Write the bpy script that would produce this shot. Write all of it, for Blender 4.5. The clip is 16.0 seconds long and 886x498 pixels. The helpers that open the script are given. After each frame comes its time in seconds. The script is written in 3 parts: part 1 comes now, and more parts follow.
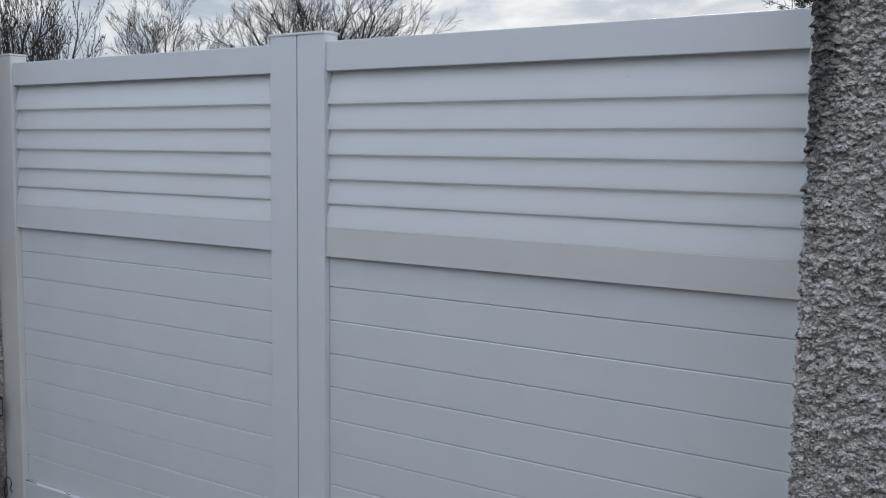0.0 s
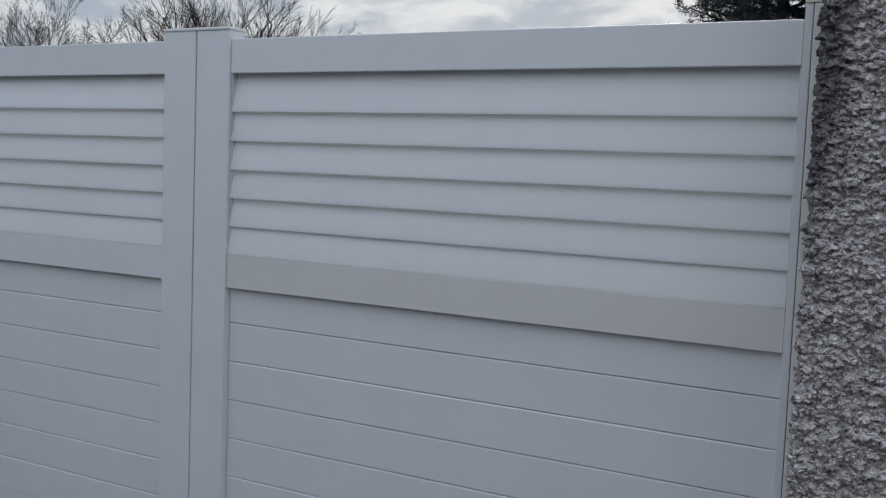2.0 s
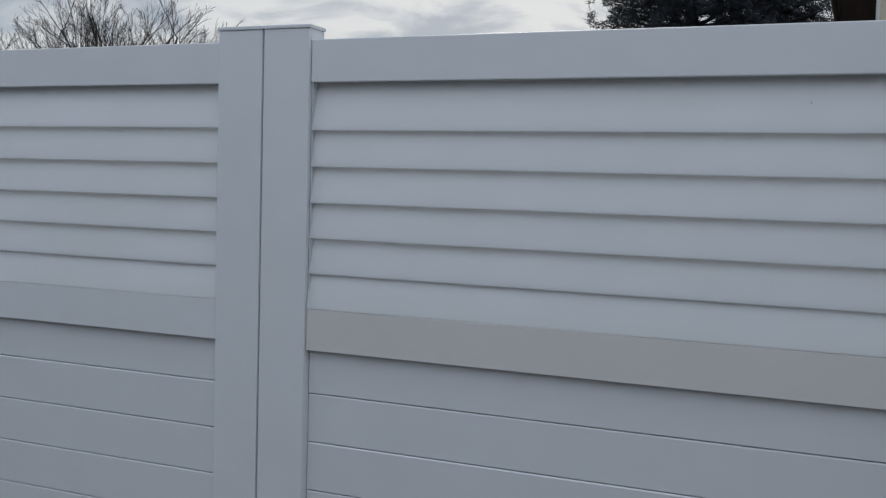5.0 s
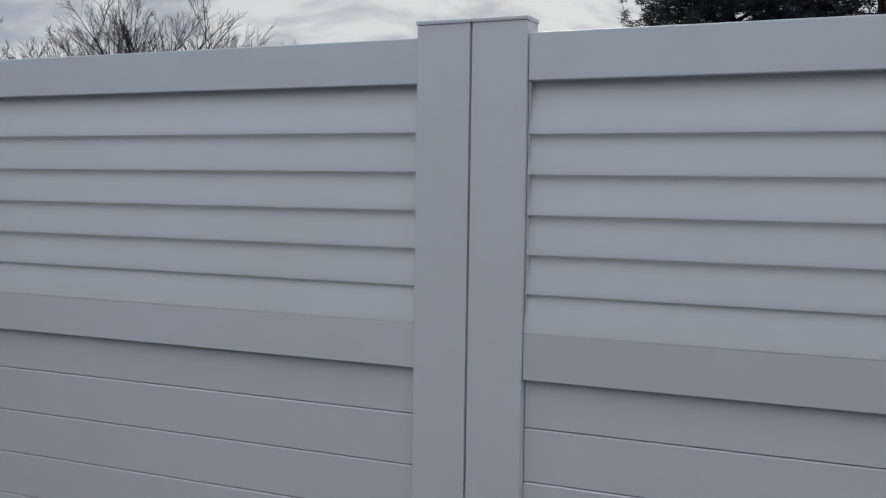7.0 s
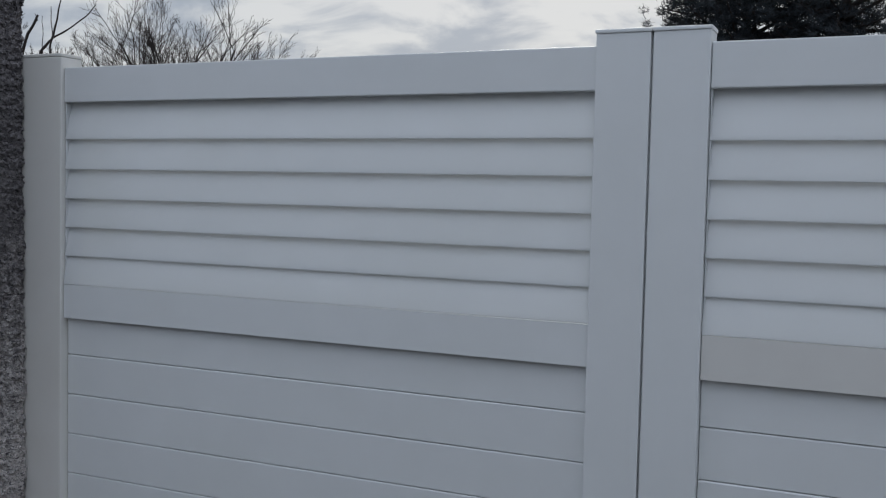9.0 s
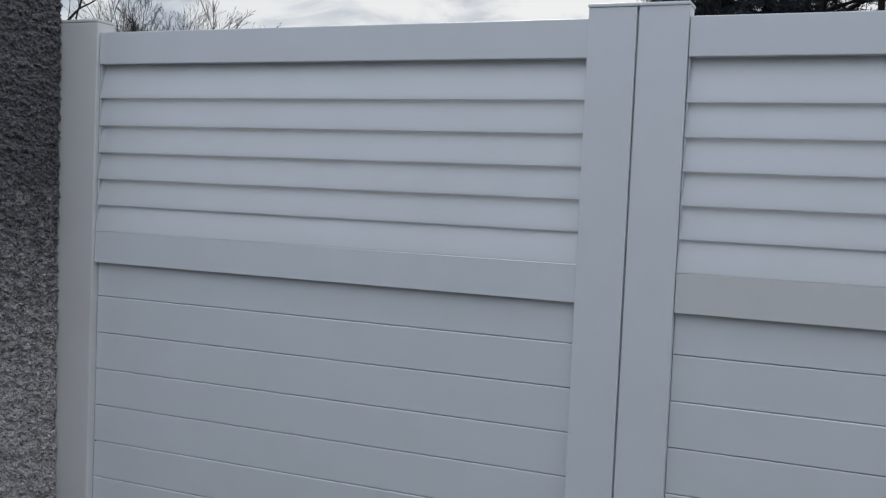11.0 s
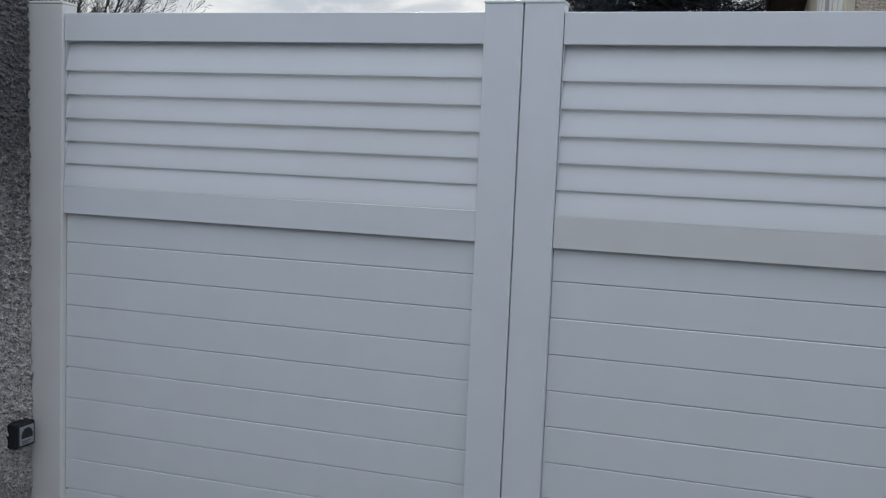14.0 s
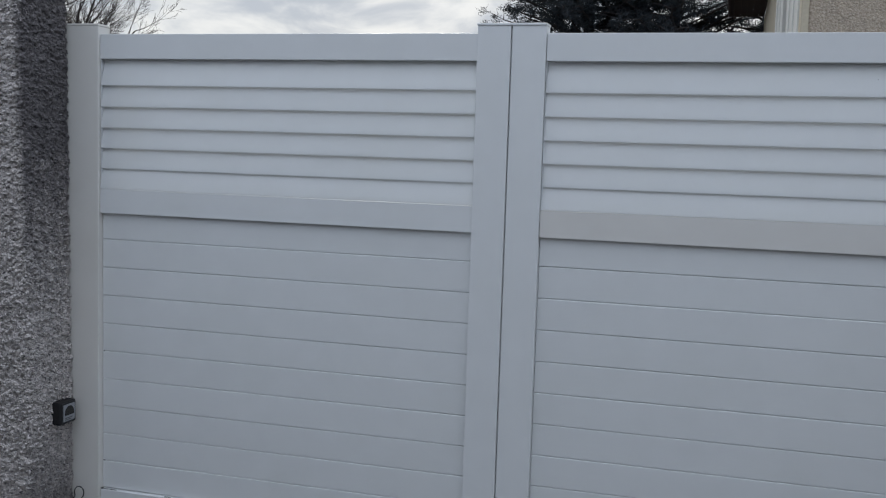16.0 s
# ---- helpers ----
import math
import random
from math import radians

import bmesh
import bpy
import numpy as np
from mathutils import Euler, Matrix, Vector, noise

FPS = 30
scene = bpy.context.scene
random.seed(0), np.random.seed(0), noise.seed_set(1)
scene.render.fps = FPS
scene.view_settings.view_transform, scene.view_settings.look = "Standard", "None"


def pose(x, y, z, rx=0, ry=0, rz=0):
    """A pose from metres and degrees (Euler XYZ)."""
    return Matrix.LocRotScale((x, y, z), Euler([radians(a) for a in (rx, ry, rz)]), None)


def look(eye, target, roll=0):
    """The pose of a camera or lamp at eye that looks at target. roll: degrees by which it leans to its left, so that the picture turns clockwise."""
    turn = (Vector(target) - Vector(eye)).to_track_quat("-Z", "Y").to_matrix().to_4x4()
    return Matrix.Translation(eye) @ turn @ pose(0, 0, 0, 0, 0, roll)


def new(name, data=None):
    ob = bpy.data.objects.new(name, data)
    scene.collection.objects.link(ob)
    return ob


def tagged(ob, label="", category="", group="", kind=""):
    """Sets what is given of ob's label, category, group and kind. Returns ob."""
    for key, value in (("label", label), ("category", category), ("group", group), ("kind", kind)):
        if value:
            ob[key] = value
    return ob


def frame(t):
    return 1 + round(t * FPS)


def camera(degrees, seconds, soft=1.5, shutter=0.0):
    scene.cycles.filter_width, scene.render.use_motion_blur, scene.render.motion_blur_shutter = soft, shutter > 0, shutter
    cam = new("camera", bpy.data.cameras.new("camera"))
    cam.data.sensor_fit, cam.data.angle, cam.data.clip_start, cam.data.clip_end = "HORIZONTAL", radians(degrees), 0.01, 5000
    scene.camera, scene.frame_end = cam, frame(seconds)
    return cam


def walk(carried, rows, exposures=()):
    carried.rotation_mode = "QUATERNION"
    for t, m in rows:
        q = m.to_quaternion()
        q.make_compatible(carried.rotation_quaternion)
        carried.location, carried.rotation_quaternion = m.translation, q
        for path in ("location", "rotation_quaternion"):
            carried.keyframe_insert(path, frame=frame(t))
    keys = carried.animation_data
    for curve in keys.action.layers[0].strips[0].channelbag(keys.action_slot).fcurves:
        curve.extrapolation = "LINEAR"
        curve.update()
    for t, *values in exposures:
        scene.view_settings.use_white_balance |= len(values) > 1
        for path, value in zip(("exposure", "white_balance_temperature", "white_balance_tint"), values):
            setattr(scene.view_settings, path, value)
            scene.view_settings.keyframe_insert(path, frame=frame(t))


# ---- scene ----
cam = camera(47.5, 16.0, soft=1.2)

PATH = [
    (0, (2.156, -2.306, 1.521), (1.018, -0.673, 1.323), 0.6),
    (0.5, (2.093, -2.286, 1.515), (0.992, -0.627, 1.324), 0.5),
    (1, (2.037, -2.216, 1.517), (0.972, -0.533, 1.331), 1.1),
    (1.5, (1.961, -2.13, 1.527), (0.942, -0.418, 1.356), 1.1),
    (2, (1.879, -2.04, 1.531), (0.921, -0.292, 1.367), 2.2),
    (2.5, (1.737, -1.997, 1.536), (0.896, -0.189, 1.379), 1.8),
    (3, (1.597, -1.994, 1.538), (0.783, -0.174, 1.382), 1.6),
    (3.5, (1.504, -1.94, 1.536), (0.691, -0.119, 1.386), 1.8),
    (4, (1.409, -1.839, 1.542), (0.621, -0.006, 1.407), 2.1),
    (6.5, (0.84, -1.817, 1.548), (0.053, 0.018, 1.426), 1.0),
    (7, (0.736, -1.779, 1.551), (-0.074, 0.045, 1.428), 0.8),
    (7.5, (0.661, -1.793, 1.558), (-0.168, 0.023, 1.438), 1.4),
    (8, (0.547, -1.842, 1.564), (-0.295, -0.032, 1.442), 1.0),
    (8.5, (0.445, -1.904, 1.556), (-0.387, -0.089, 1.445), 1.2),
    (11, (0.501, -2.233, 1.429), (-0.278, -0.394, 1.32), 2.5),
    (11.5, (0.47, -2.342, 1.425), (-0.228, -0.472, 1.296), 2.3),
    (12, (0.509, -2.485, 1.432), (-0.153, -0.604, 1.28), 1.9),
    (12.5, (0.523, -2.554, 1.438), (-0.082, -0.655, 1.273), 1.7),
    (13, (0.606, -2.616, 1.449), (-0.005, -0.72, 1.266), 2.2),
    (13.5, (0.664, -2.704, 1.439), (0.028, -0.817, 1.256), 2.6),
    (14, (0.668, -2.757, 1.443), (0.066, -0.86, 1.252), 2.4),
    (14.5, (0.624, -2.893, 1.468), (0.069, -0.983, 1.258), 1.9),
    (15, (0.6, -3.022, 1.456), (0.055, -1.108, 1.256), 1.4),
    (15.5, (0.63, -3.098, 1.475), (0.095, -1.183, 1.26), 1.5),
    (16, (0.701, -3.19, 1.451), (0.156, -1.275, 1.261), 1.8),
]
walk(cam, [(t, look(eye, target, roll)) for t, eye, target, roll in PATH],
     exposures=[(0, 0.15), (0.5, 0.02), (1.5, -0.01), (2, -0.09), (4, -0.12), (6.5, -0.26), (8.5, -0.25), (11, 0.0), (11.5, 0.03), (12.5, 0.08), (14, 0.08), (16, 0.05)])

# ---- world and light ----
SUN = Vector((-0.28, 0.83, 0.48)).normalized()  # towards the veiled sun, beyond the gate


def sky_world():
    world = bpy.data.worlds.new("sky")
    scene.world = world
    world.use_nodes = True
    nt = world.node_tree
    nt.nodes.clear()
    L = nt.links.new

    def node(kind, **kw):
        n = nt.nodes.new(kind)
        for k, v in kw.items():
            n.inputs[k].default_value = v
        return n

    out = node("ShaderNodeOutputWorld")
    clear = nt.nodes.new("ShaderNodeTexSky")
    clear.sky_type, clear.sun_disc = "NISHITA", False
    clear.sun_elevation, clear.sun_rotation = math.asin(SUN.z), math.atan2(SUN.x, SUN.y)
    b_clear = node("ShaderNodeBackground", Strength=0.08)
    L(clear.outputs[0], b_clear.inputs[0])
    co = node("ShaderNodeTexCoord")
    squash = node("ShaderNodeMapping")
    squash.inputs["Scale"].default_value = (5.5, 5.5, 13.0)
    squash.inputs["Location"].default_value = (0.6, 0.15, 0.3)
    L(co.outputs["Generated"], squash.inputs[0])
    big = node("ShaderNodeTexNoise", Scale=1.5, Detail=6.0, Roughness=0.52, Distortion=0.35)
    L(squash.outputs[0], big.inputs["Vector"])
    patch = nt.nodes.new("ShaderNodeMapRange")
    patch.interpolation_type = "SMOOTHSTEP"
    patch.inputs[1].default_value, patch.inputs[2].default_value = 0.39, 0.58
    low = nt.nodes.new("ShaderNodeSeparateXYZ")
    L(co.outputs["Generated"], low.inputs[0])
    thick = nt.nodes.new("ShaderNodeMapRange")  # cloud decks lie closer together towards the horizon
    thick.inputs[1].default_value, thick.inputs[2].default_value, thick.inputs[3].default_value, thick.inputs[4].default_value = 0.09, 0.19, -0.08, 0.06
    L(low.outputs["Z"], thick.inputs[0])
    sum_ = nt.nodes.new("ShaderNodeMath")
    L(big.outputs[0], sum_.inputs[0])
    L(thick.outputs[0], sum_.inputs[1])
    L(sum_.outputs[0], patch.inputs[0])
    dot = nt.nodes.new("ShaderNodeVectorMath")
    dot.operation = "DOT_PRODUCT"
    dot.inputs[1].default_value = SUN
    L(co.outputs["Generated"], dot.inputs[0])
    glow = nt.nodes.new("ShaderNodeMapRange")
    glow.interpolation_type = "SMOOTHSTEP"
    glow.inputs[1].default_value, glow.inputs[2].default_value = 0.1, 0.9
    L(dot.outputs["Value"], glow.inputs[0])
    lit = nt.nodes.new("ShaderNodeMix")
    lit.data_type = "RGBA"
    lit.inputs[7].default_value = (0.77, 0.79, 0.81, 1)
    # an overcast dome: three times as bright overhead as at the horizon
    split = nt.nodes.new("ShaderNodeSeparateXYZ")
    L(co.outputs["Generated"], split.inputs[0])
    dome = nt.nodes.new("ShaderNodeMix")
    dome.data_type = "RGBA"
    dome.inputs[6].default_value, dome.inputs[7].default_value = (0.455, 0.51, 0.595, 1), (1.51, 1.68, 1.95, 1)
    L(split.outputs["Z"], dome.inputs[0])
    L(dome.outputs[2], lit.inputs[6])
    L(glow.outputs[0], lit.inputs[0])
    dim = nt.nodes.new("ShaderNodeMix")
    dim.data_type, dim.blend_type = "RGBA", "MULTIPLY"
    dim.inputs[0].default_value = 1.0
    ramp = nt.nodes.new("ShaderNodeMix")
    ramp.data_type = "RGBA"
    ramp.inputs[6].default_value, ramp.inputs[7].default_value = (0.50, 0.56, 0.66, 1), (1.0, 1.0, 1.0, 1)
    L(patch.outputs[0], ramp.inputs[0])
    L(lit.outputs[2], dim.inputs[6])
    L(ramp.outputs[2], dim.inputs[7])
    b_cloud = node("ShaderNodeBackground", Strength=1.0)
    L(dim.outputs[2], b_cloud.inputs[0])
    both = node("ShaderNodeMixShader")
    both.inputs[0].default_value = 0.86
    L(b_clear.outputs[0], both.inputs[1])
    L(b_cloud.outputs[0], both.inputs[2])
    L(both.outputs[0], out.inputs[0])


sky_world()
sun = new("sun", bpy.data.lights.new("sun", "SUN"))
sun.data.energy, sun.data.angle, sun.data.color = 0.8, radians(14), (1.0, 0.95, 0.88)
sun.matrix_world = look(SUN * 40, (0, 0, 0))


# ---- materials ----
def material(name, base, second, scale=40.0, amount=0.5, rough=0.5, rough_to=None, bump=0.0, bump_scale=None, metal=0.0,
             per_object=0.0, per_island=0.0, stretch=(1, 1, 1), stain=None, stain_scale=2.0, stain_amount=0.3):
    """Two-scale procedural surface: fine grain between two colours, larger stains, fine relief."""
    m = bpy.data.materials.new(name)
    m.use_nodes = True
    nt = m.node_tree
    bsdf = nt.nodes["Principled BSDF"]
    L = nt.links.new
    co = nt.nodes.new("ShaderNodeTexCoord")
    mp = nt.nodes.new("ShaderNodeMapping")
    mp.inputs["Scale"].default_value = stretch
    L(co.outputs["Object"], mp.inputs[0])
    fine = nt.nodes.new("ShaderNodeTexNoise")
    fine.inputs["Scale"].default_value, fine.inputs["Detail"].default_value = scale, 6
    L(mp.outputs[0], fine.inputs["Vector"])
    mix = nt.nodes.new("ShaderNodeMix")
    mix.data_type = "RGBA"
    mix.inputs[6].default_value, mix.inputs[7].default_value = (*base, 1), (*second, 1)
    rng = nt.nodes.new("ShaderNodeMapRange")
    rng.inputs[1].default_value, rng.inputs[2].default_value, rng.inputs[4].default_value = 0.3, 0.7, amount
    L(fine.outputs[0], rng.inputs[0])
    L(rng.outputs[0], mix.inputs[0])
    colour = mix.outputs[2]
    if stain:
        wide = nt.nodes.new("ShaderNodeTexNoise")
        wide.inputs["Scale"].default_value, wide.inputs["Detail"].default_value = stain_scale, 5
        L(mp.outputs[0], wide.inputs["Vector"])
        r2 = nt.nodes.new("ShaderNodeMapRange")
        r2.inputs[1].default_value, r2.inputs[2].default_value, r2.inputs[4].default_value = 0.45, 0.75, stain_amount
        L(wide.outputs[0], r2.inputs[0])
        m2 = nt.nodes.new("ShaderNodeMix")
        m2.data_type = "RGBA"
        m2.inputs[7].default_value = (*stain, 1)
        L(r2.outputs[0], m2.inputs[0])
        L(colour, m2.inputs[6])
        colour = m2.outputs[2]
    for share, kind, socket in ((per_object, "ShaderNodeObjectInfo", "Random"), (per_island, "ShaderNodeNewGeometry", "Random Per Island")):
        if share:
            info = nt.nodes.new(kind)
            hsv = nt.nodes.new("ShaderNodeHueSaturation")
            r3 = nt.nodes.new("ShaderNodeMapRange")
            r3.inputs[3].default_value, r3.inputs[4].default_value = 1 - share, 1 + share
            L(info.outputs[socket], r3.inputs[0])
            L(r3.outputs[0], hsv.inputs["Value"])
            L(colour, hsv.inputs["Color"])
            colour = hsv.outputs[0]
    L(colour, bsdf.inputs["Base Color"])
    bsdf.inputs["Metallic"].default_value = metal
    if rough_to is None:
        bsdf.inputs["Roughness"].default_value = rough
    else:
        r4 = nt.nodes.new("ShaderNodeMapRange")
        r4.inputs[3].default_value, r4.inputs[4].default_value = rough, rough_to
        L(fine.outputs[0], r4.inputs[0])
        L(r4.outputs[0], bsdf.inputs["Roughness"])
    if bump:
        rel = nt.nodes.new("ShaderNodeTexNoise")
        rel.inputs["Scale"].default_value, rel.inputs["Detail"].default_value = bump_scale or scale, 8
        L(mp.outputs[0], rel.inputs["Vector"])
        bm = nt.nodes.new("ShaderNodeBump")
        bm.inputs["Strength"].default_value, bm.inputs["Distance"].default_value = bump, 0.004
        L(rel.outputs[0], bm.inputs["Height"])
        L(bm.outputs[0], bsdf.inputs["Normal"])
    return m


def roughcast(name, base, second, stained=True, scale=105):
    """Thrown cement render: pale grains among dark ones, crevice shade painted between them, black algae running down
    from the top of the inner corner.
    """
    m = material(name, base, second, scale=scale, amount=1.0, rough=0.95, bump=0.8, bump_scale=260)
    nt = m.node_tree
    L = nt.links.new
    bsdf = nt.nodes["Principled BSDF"]
    for n in nt.nodes:
        if n.type == "MAP_RANGE":
            n.inputs[1].default_value, n.inputs[2].default_value = 0.40, 0.64
    # grain joints: dirt and painted crevice shade between the thrown grains, broken up by noise
    co = nt.nodes.new("ShaderNodeTexCoord")
    wob = nt.nodes.new("ShaderNodeTexNoise")
    wob.inputs["Scale"].default_value, wob.inputs["Detail"].default_value = scale * 0.8, 3
    L(co.outputs["Object"], wob.inputs["Vector"])
    off = nt.nodes.new("ShaderNodeVectorMath")
    off.operation = "MULTIPLY_ADD"
    off.inputs[1].default_value = (0.016, 0.016, 0.016)
    L(wob.outputs["Color"], off.inputs[0])
    L(co.outputs["Object"], off.inputs[2])
    cell = nt.nodes.new("ShaderNodeTexVoronoi")
    cell.feature = "DISTANCE_TO_EDGE"
    cell.inputs["Scale"].default_value = scale * 0.85
    L(off.outputs[0], cell.inputs["Vector"])
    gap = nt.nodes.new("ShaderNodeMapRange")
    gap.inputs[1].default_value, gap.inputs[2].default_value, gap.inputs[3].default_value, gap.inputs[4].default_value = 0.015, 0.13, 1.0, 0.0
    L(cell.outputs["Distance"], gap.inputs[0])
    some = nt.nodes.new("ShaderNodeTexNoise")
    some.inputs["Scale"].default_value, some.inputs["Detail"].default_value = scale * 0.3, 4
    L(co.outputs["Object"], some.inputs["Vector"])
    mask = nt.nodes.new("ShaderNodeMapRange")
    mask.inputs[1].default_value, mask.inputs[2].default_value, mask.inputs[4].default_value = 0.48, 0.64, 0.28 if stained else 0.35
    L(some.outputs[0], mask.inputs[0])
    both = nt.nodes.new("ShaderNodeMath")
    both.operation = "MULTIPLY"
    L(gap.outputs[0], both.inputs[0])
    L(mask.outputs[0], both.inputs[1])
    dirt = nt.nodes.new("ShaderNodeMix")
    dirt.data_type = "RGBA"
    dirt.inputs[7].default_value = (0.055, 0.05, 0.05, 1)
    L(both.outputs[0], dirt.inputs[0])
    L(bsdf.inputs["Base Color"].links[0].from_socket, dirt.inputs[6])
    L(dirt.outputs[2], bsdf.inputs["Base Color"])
    rise = nt.nodes.new("ShaderNodeMapRange")
    rise.inputs[2].default_value = 0.35
    L(cell.outputs["Distance"], rise.inputs[0])
    bump = nt.nodes.new("ShaderNodeBump")
    bump.inputs["Strength"].default_value, bump.inputs["Distance"].default_value = 1.0, 0.006
    L(rise.outputs[0], bump.inputs["Height"])
    old = [n for n in nt.nodes if n.type == "BUMP" and n != bump][0]
    L(old.outputs[0], bump.inputs["Normal"])
    L(bump.outputs[0], bsdf.inputs["Normal"])
    if not stained:
        return m
    # flat dark flecks: shade of the crevices under the lumps, painted into the colour
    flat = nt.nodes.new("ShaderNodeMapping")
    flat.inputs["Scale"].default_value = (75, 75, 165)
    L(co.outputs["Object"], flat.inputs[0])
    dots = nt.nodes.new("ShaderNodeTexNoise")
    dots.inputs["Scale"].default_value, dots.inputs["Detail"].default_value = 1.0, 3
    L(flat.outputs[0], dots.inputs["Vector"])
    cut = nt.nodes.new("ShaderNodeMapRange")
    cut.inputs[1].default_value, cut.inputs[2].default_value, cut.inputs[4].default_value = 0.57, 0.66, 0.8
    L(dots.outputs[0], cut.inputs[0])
    crevice_shade = nt.nodes.new("ShaderNodeMix")
    crevice_shade.data_type = "RGBA"
    crevice_shade.inputs[7].default_value = (0.075, 0.07, 0.075, 1)
    L(cut.outputs[0], crevice_shade.inputs[0])
    L(bsdf.inputs["Base Color"].links[0].from_socket, crevice_shade.inputs[6])
    L(crevice_shade.outputs[2], bsdf.inputs["Base Color"])
    src = crevice_shade.outputs[2]
    at = nt.nodes.new("ShaderNodeAttribute")
    at.attribute_name = "algae"
    co = nt.nodes.new("ShaderNodeTexCoord")
    mp = nt.nodes.new("ShaderNodeMapping")
    mp.inputs["Scale"].default_value = (38, 38, 15.0)
    L(co.outputs["Object"], mp.inputs[0])
    nz = nt.nodes.new("ShaderNodeTexNoise")
    nz.inputs["Scale"].default_value, nz.inputs["Detail"].default_value, nz.inputs["Roughness"].default_value = 1.0, 7, 0.7
    L(mp.outputs[0], nz.inputs["Vector"])
    add = nt.nodes.new("ShaderNodeMath")
    add.operation = "ADD"
    L(at.outputs["Fac"], add.inputs[0])
    L(nz.outputs[0], add.inputs[1])
    r = nt.nodes.new("ShaderNodeMapRange")
    r.inputs[1].default_value, r.inputs[2].default_value, r.inputs[4].default_value = 0.78, 1.22, 0.80
    L(add.outputs[0], r.inputs[0])
    mx = nt.nodes.new("ShaderNodeMix")
    mx.data_type = "RGBA"
    mx.inputs[7].default_value = (0.085, 0.079, 0.090, 1)
    L(r.outputs[0], mx.inputs[0])
    L(src, mx.inputs[6])
    L(mx.outputs[2], bsdf.inputs["Base Color"])
    return m


def translucent(m, share, tint):
    """Thin plastic: a share of the light from behind shines through."""
    nt = m.node_tree
    out = [n for n in nt.nodes if n.type == "OUTPUT_MATERIAL"][0]
    through_light = nt.nodes.new("ShaderNodeBsdfTranslucent")
    through_light.inputs["Color"].default_value = (*tint, 1)
    mix = nt.nodes.new("ShaderNodeMixShader")
    mix.inputs[0].default_value = share
    nt.links.new(nt.nodes["Principled BSDF"].outputs[0], mix.inputs[1])
    nt.links.new(through_light.outputs[0], mix.inputs[2])
    nt.links.new(mix.outputs[0], out.inputs[0])
    return m


